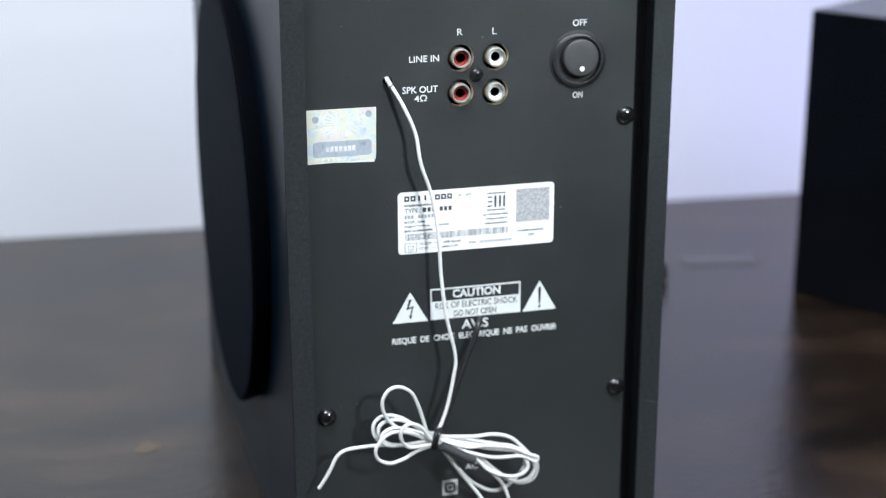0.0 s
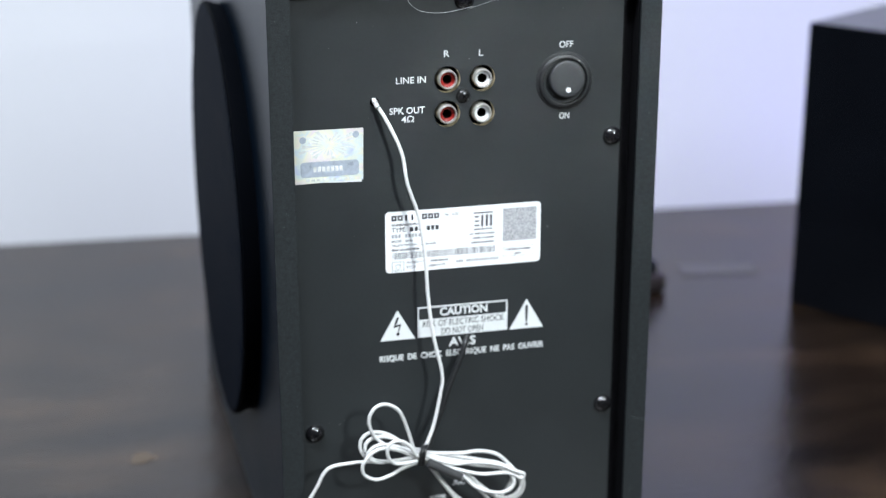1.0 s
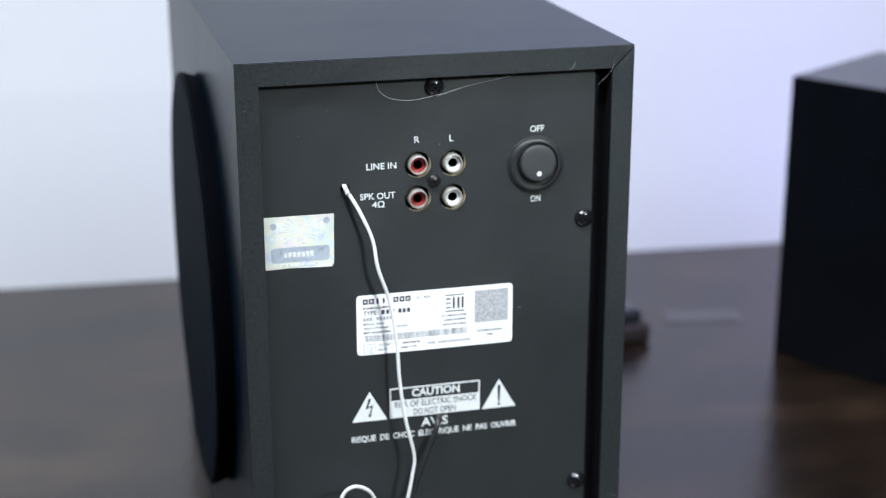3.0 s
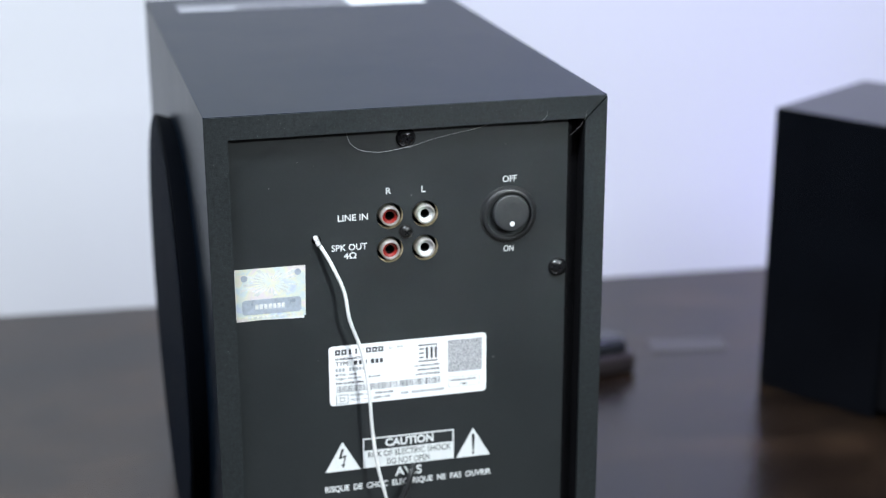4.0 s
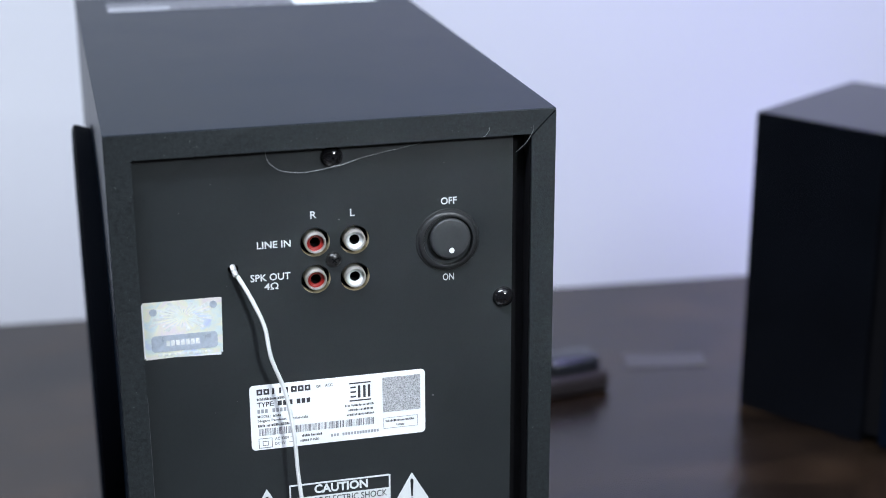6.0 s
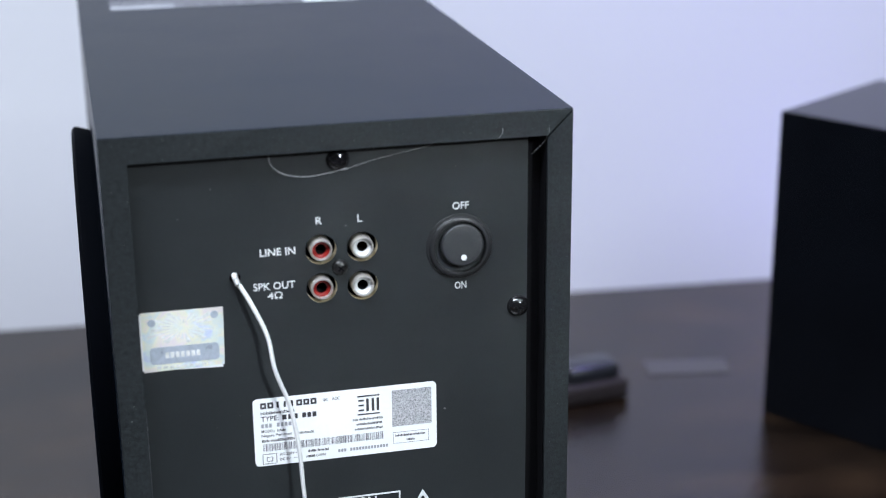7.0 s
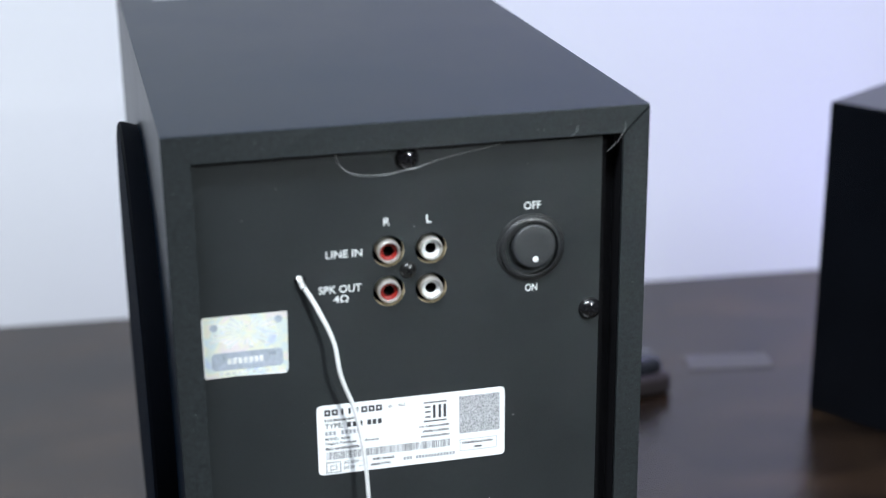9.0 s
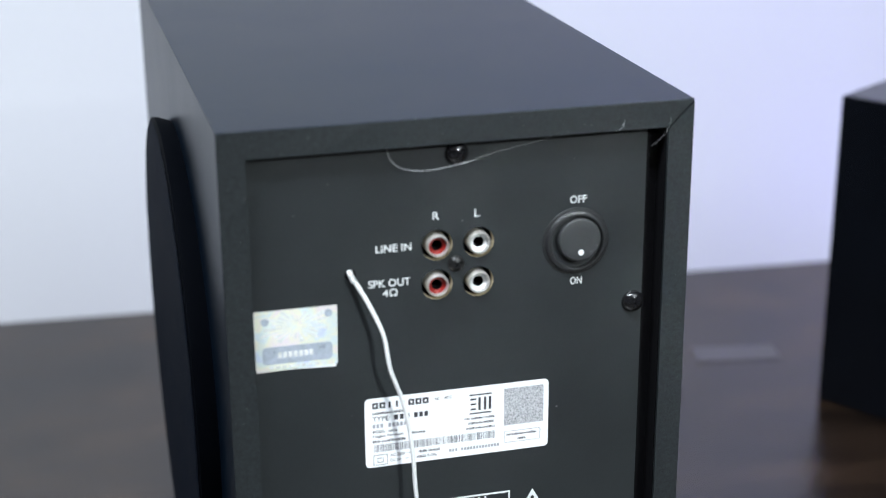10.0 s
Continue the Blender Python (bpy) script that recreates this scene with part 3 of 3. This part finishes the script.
drop = [(40.8, 0.006, 209.6), (40.5, 0.0025, 209.9), (45.2, -0.001, 201.3), (49.7, -0.003, 190.1), (51.5, -0.004, 178.5), (56.0, -0.0035, 164.7), (58.5, -0.0035, 148.6), (59.4, -0.004, 132.5), (61.2, -0.005, 116.1), (64.6, -0.006, 99.5), (63.8, -0.0065, 91.3), (60.6, -0.007, 77.2), (56.0, -0.008, 66.6)]
aerial = part("aerial_wire", tube(spline([(x / 1000, y, z / 1000) for x, y, z in drop]), AERIAL), WIRE, sub, "thin white aerial wire tied in a loose bundle", smooth=True)
part("sleeve", tube(spline([(x / 1000, y, z / 1000) for x, y, z in ((40.6, 0.0045, 210.3), (40.7, 0.0026, 209.6), (41.3, 0.0008, 207.9))], 4), 0.00098, 10), SLEEVE, aerial, "torn clear sleeve at the hole", smooth=True)


def wire_loop(points, depth, wobble):
    part("wire_loop", tube(spline(strand(points, depth, wobble), 6), AERIAL), WIRE, aerial, smooth=True)


wire_loop([(52.5, 67.5), (50.5, 74.7), (48.3, 81.5), (45.8, 87.1), (42.4, 90.2), (38.9, 91.3), (35.5, 90.0), (33.4, 86.1), (33.8, 81.5), (36.0, 76.9), (40.5, 72.6), (47.5, 68.7), (56.1, 65.0)], -0.0080, 0.004)
wire_loop([(56.1, 67.1), (52.8, 68.0), (47.5, 71.8), (42.9, 75.4), (38.3, 77.6), (33.7, 77.7), (30.7, 75.1), (30.5, 70.7), (32.9, 67.0), (37.0, 65.0), (44.0, 63.7), (56.1, 64.6)], -0.0060, 0.002)
wire_loop([(56.1, 65.6), (52.5, 66.3), (46.3, 70.3), (40.5, 72.6), (35.9, 72.7), (32.0, 70.0), (29.9, 66.2), (31.0, 62.1), (35.8, 59.5), (41.6, 60.3), (47.4, 62.5), (56.1, 64.3)], -0.0100, 0.004)
wire_loop([(56.1, 66.5), (52.3, 68.1), (48.7, 73.7), (44.5, 76.4), (41.0, 75.6), (39.8, 72.0), (41.2, 67.9), (45.1, 65.3), (56.1, 65.4)], -0.0115, 0.004)
wire_loop([(56.1, 64.6), (52.5, 63.5), (44.0, 64.2), (34.7, 65.6), (25.5, 66.0), (18.7, 65.4), (15.3, 62.9), (12.8, 57.7), (10.4, 53.1), (8.1, 49.3)], -0.0070, 0.002)
wire_loop([(56.1, 66.5), (62.7, 65.8), (72.1, 65.2), (79.2, 65.6), (86.5, 63.5), (92.5, 57.6), (97.6, 50.7), (96.5, 44.9), (91.5, 43.0), (85.5, 45.3), (79.3, 50.5), (74.6, 54.8), (62.7, 61.4), (56.1, 64.5)], -0.0075, 0.004)
wire_loop([(56.1, 66.3), (67.3, 62.1), (76.9, 62.1), (86.5, 60.2), (92.6, 57.1), (96.8, 55.3), (95.7, 53.4), (90.2, 56.2), (79.3, 56.5), (69.8, 59.2), (56.1, 65.0)], -0.0105, 0.004)
wire_loop([(56.1, 64.7), (62.7, 55.1), (68.6, 46.8), (74.6, 41.7), (80.6, 39.3), (86.7, 41.1), (92.7, 47.5), (93.8, 53.7), (90.2, 56.7), (81.7, 59.5), (56.1, 66.0)], -0.0060, 0.002)
wire_loop([(56.1, 64.8), (69.8, 57.9), (77.0, 50.8), (85.5, 47.7), (91.5, 48.9), (92.8, 53.1), (87.7, 58.2), (76.9, 60.1), (56.1, 65.5)], -0.0090, 0.005)
wire_loop([(56.1, 64.3), (65.0, 51.1), (72.2, 41.2), (77.6, 32.9), (81.9, 28.9), (86.1, 33.0), (83.8, 42.2), (79.4, 48.0), (73.4, 53.7), (56.1, 64.6)], -0.0083, 0.003)
wire_loop([(56.1, 66.9), (52.0, 69.0), (46.0, 73.2), (41.0, 75.7), (36.0, 76.2), (32.6, 74.2), (32.3, 70.5), (35.0, 66.8), (39.5, 64.8), (46.0, 64.4), (56.1, 65.0)], -0.0072, 0.002)
wire_loop([(56.1, 66.0), (50.0, 69.3), (44.0, 72.2), (38.0, 73.9), (33.6, 72.2), (33.0, 68.5), (36.5, 66.1), (43.0, 65.4), (56.1, 65.2)], -0.0088, 0.003)
wire_loop([(56.1, 66.0), (65.0, 63.6), (75.0, 61.4), (84.0, 60.9), (91.0, 57.8), (95.2, 53.6), (96.2, 49.0), (93.6, 45.2), (88.6, 44.2), (83.6, 46.6), (79.0, 49.8), (73.0, 54.6), (56.1, 65.0)], -0.0086, 0.004)
for k in range(2):
    tie = [(55.2 + 1.4 * k + 1.5 * math.cos(a), -0.0088 + 0.0045 * math.cos(a + 0.6), 65.8 + 4.9 * math.sin(a)) for a in (2 * math.pi * q / 14 for q in range(14))]
    part("tie", tube(spline([(x / 1000, y, z / 1000) for x, y, z in tie], 3, True), 0.0008, 7, True), BLACK_PLASTIC, aerial, "black twist tie", smooth=True)
part("sheath", tube(spline(strand([(57.0, 64.8), (62.2, 61.6), (66.5, 59.0), (70.4, 56.8)], -0.0138), 5), 0.0018, 12), SHRINK, aerial, "black shrink tube", smooth=True)
cord = [(77.6, 0.008, 110.0), (77.3, 0.003, 110.4), (75.8, 0.0005, 108.6), (74.0, -0.0005, 103.8), (71.3, -0.001, 97.8), (67.9, -0.002, 89.8), (64.9, -0.003, 81.8), (61.1, -0.0045, 73.0), (58.1, -0.006, 66.7)]
part("black_cord", tube(spline([(x / 1000, y, z / 1000) for x, y, z in cord]), 0.0012, 12), BLACK_PLASTIC, sub, "thin glossy black cord", smooth=True)

# ---- side-firing driver grille on the left board
GY, GZ, GR = 0.1350, 0.1334, 0.0958
QUARTER = Matrix(((0, 1, 0), (-1, 0, 0), (0, 0, 1)))
grille = part("driver_grille", lathe([(0, 0.0090), (GR * 0.5, 0.0089), (GR * 0.9, 0.0088), (GR * 0.975, 0.0086), (GR * 0.985, 0.0084)], (0, GY, GZ), QUARTER, 96), CLOTH, sub, "round black cloth grille over the side driver", smooth=True)
part("grille_ring", lathe([(GR * 0.984, 0.0083), (GR * 0.992, 0.0081), (GR, 0.0074), (GR * 0.998, 0.0056), (GR * 0.985, 0.0020), (GR * 0.975, -0.001)], (0, GY, GZ), QUARTER, 96), MATT, grille, smooth=True)

# ---- sticker on the top board
TY0, TY1 = 0.2345, 0.262


def lay(x0, x1, y0, y1, z, thick, mat, parent, name, text=""):
    return part(name, box(x0, x1, y0, y1, z, z + thick), mat, parent, text)


top_label = lay(0.0125, 0.1415, TY0, TY1, H + 0.00002, 0.0001, TOP_GREY, sub, "top_label", "long grey sticker with pale fields")
lay(0.0130, 0.0415, TY0 + 0.0005, TY0 + 0.012, H + 0.00014, 0.00006, PALE_PRINT, top_label, "white_field")
lay(0.1005, 0.1405, TY0 + 0.0005, TY1 - 0.001, H + 0.00014, 0.00006, LABEL, top_label, "white_field")
for i in range(6):
    lay(0.046 + 0.0088 * i, 0.0525 + 0.0088 * i, TY0 + 0.004, TY0 + 0.010, H + 0.00014, 0.00006, GREY_PRINT, top_label, "print_bar")

# ---------------------------------------------------------------- satellite speaker
sat = thing("satellite_speaker", "small black bookshelf speaker on the dark table", "speaker", (0.367, 0.282, 0), -57.5)
SW, SD, SH = 0.112, 0.107, 0.180     # along the local x, y, z
part("cabinet", box(0.0, 0.0800, 0.0, SD, 0.0, SH, 0.0012), VINYL_GREY, sat, "black vinyl")
# set back, with the groove's shade put into its black colour
part("neck", box(0.0795, 0.0905, 0.005, SD - 0.005, 0.005, SH - 0.005), DARK, sat, "recessed neck behind the front grille, coloured black for the groove's shade")
part("front_grille", box(0.0900, SW, 0.001, SD - 0.001, 0.0, SH - 0.001, 0.003, 3), CLOTH, sat, "black cloth front")

# ---------------------------------------------------------------- small things on the table
adapter = thing("adapter", "small black plastic plug with a glossy cap on the dark table", "adapter", (0.2750, 0.330, 0), 8)
part("body", box(-0.023, 0.023, -0.013, 0.013, 0.0, 0.013, 0.0035, 4), ADAPTER, adapter, smooth=True)
part("cap", box(-0.017, 0.019, -0.010, 0.011, 0.0100, 0.023, 0.0055, 5), CAP, adapter, "glossy rounded cap", smooth=True)
strip = thing("plastic_strip", "flat frosted grey plastic strip on the dark table", "strip", (0.350, 0.356, 0), -10)
part("sheet", box(-0.026, 0.026, -0.011, 0.011, 0.0, 0.0006, 0.0002), CLEAR, strip)

# ---- edge glint and scratch
# thin grey strip painted in for the glint on the board's left edge
bm = bmesh.new()
add_flat(bm, [(0.00885, 0.020), (0.00895, 0.020), (0.00902, 0.09), (0.00895, 0.165), (0.00888, 0.165), (0.00890, 0.09)], FACE, 0.00004)
part("edge_glint", bm, GREY_PRINT, back, "thin pale line painted as the glint along the edge")
bm = bmesh.new()
add_flat(bm, [(0.1480, 0.0690), (0.1482, 0.0689), (0.1545, 0.0664), (0.1544, 0.0666)], -0.00001, 0.00004)
part("scratch", bm, GREY_PRINT, sub, "pale scratch")

# ---- threads and dust caught on the back
thread = tagged(new("thread", mesh_of("thread", tube(spline([(0.0532, 0.0030, 0.2509), (0.0535, 0.0020, 0.2485), (0.0548, 0.0015, 0.2462), (0.0589, 0.0012, 0.2437), (0.0672, 0.0010, 0.2429), (0.0780, -0.0003, 0.2450)], 8), 0.00006, 6), HAIR, True)),
                "fine clear curled thread caught behind a screw", "thread")
thread = tagged(new("thread", mesh_of("thread", tube(spline([(0.0765, 0.0015, 0.2437), (0.0876, 0.0022, 0.2466), (0.1046, 0.0025, 0.2496), (0.1093, 0.0031, 0.2512)], 6), 0.000045, 5), HAIR, True)),
                "fine clear thread lying along the board", "thread")
thread = tagged(new("thread", mesh_of("thread", tube(spline([(0.1467, -0.0003, 0.2545), (0.1462, -0.0006, 0.2522), (0.1440, -0.0008, 0.2487), (0.1405, 0.0005, 0.2450)], 6), 0.00003, 5), HAIR, True)),
                "fine clear thread across the mitred corner", "thread")
thread = tagged(new("thread", mesh_of("thread", tube(spline([(0.1307, -0.0002, 0.2547), (0.1303, -0.0005, 0.2532), (0.1290, -0.0004, 0.2516), (0.1277, 0.0004, 0.2511)], 6), 0.00004, 5), HAIR, True)),
                "short fine thread hanging over the top edge", "thread")
bm = bmesh.new()
rng = random.Random(8)
for i in range(12):
    x, z, rr = rng.uniform(0.012, 0.138), rng.uniform(0.02, 0.247), rng.choice((0.00010, 0.00012, 0.00016, 0.0003))
    if 0.043 < x < 0.11 and 0.10 < z < 0.167 or hx0 < x < hx1 and hz0 < z < hz1:
        continue
    a = rng.uniform(0, 3)
    add_flat(bm, [(x + rr * rng.uniform(0.5, 1.2) * math.cos(a + q), z + rr * rng.uniform(0.5, 1.2) * math.sin(a + q)) for q in (0, 1.3, 2.5, 3.7, 5)], FACE, 0.00005)
for x, z, rr in ((0.111, 0.1545, 0.0005), (0.040, 0.160, 0.0002), (0.088, 0.250, 0.0002), (0.078, 0.2243, 0.00035), (0.1155, 0.242, 0.0002), (0.020, 0.0785, 0.0002), (0.0245, 0.0775, 0.0003), (0.0265, 0.079, 0.0002)):
    add_flat(bm, [(x + rr * math.cos(q), z + rr * 0.8 * math.sin(q)) for q in (0, 1.3, 2.5, 3.7, 5)], FACE, 0.00005)
for i in range(90):
    side = rng.random()
    if side < 0.5:
        x, z = rng.uniform(0.003, 0.152), H - 0.0045 + rng.gauss(0, 0.0018)
    elif side < 0.75:
        x, z = W - 0.0043 + rng.gauss(0, 0.0015), rng.uniform(0.03, 0.25)
    else:
        x, z = 0.0043 + rng.gauss(0, 0.0015), rng.uniform(0.03, 0.25)
    rr, a = rng.choice((0.00005, 0.00006, 0.00008, 0.00014)), rng.uniform(0, 3)
    add_flat(bm, [(x + rr * rng.uniform(0.5, 1.6) * math.cos(a + q), z + rr * rng.uniform(0.5, 1.2) * math.sin(a + q)) for q in (0, 1.3, 2.5, 3.7, 5)], 0.0, 0.00004)
tagged(new("dust", mesh_of("dust", bm, DUST)), "pale specks of dust on the black board", "dust", kind="stuff")
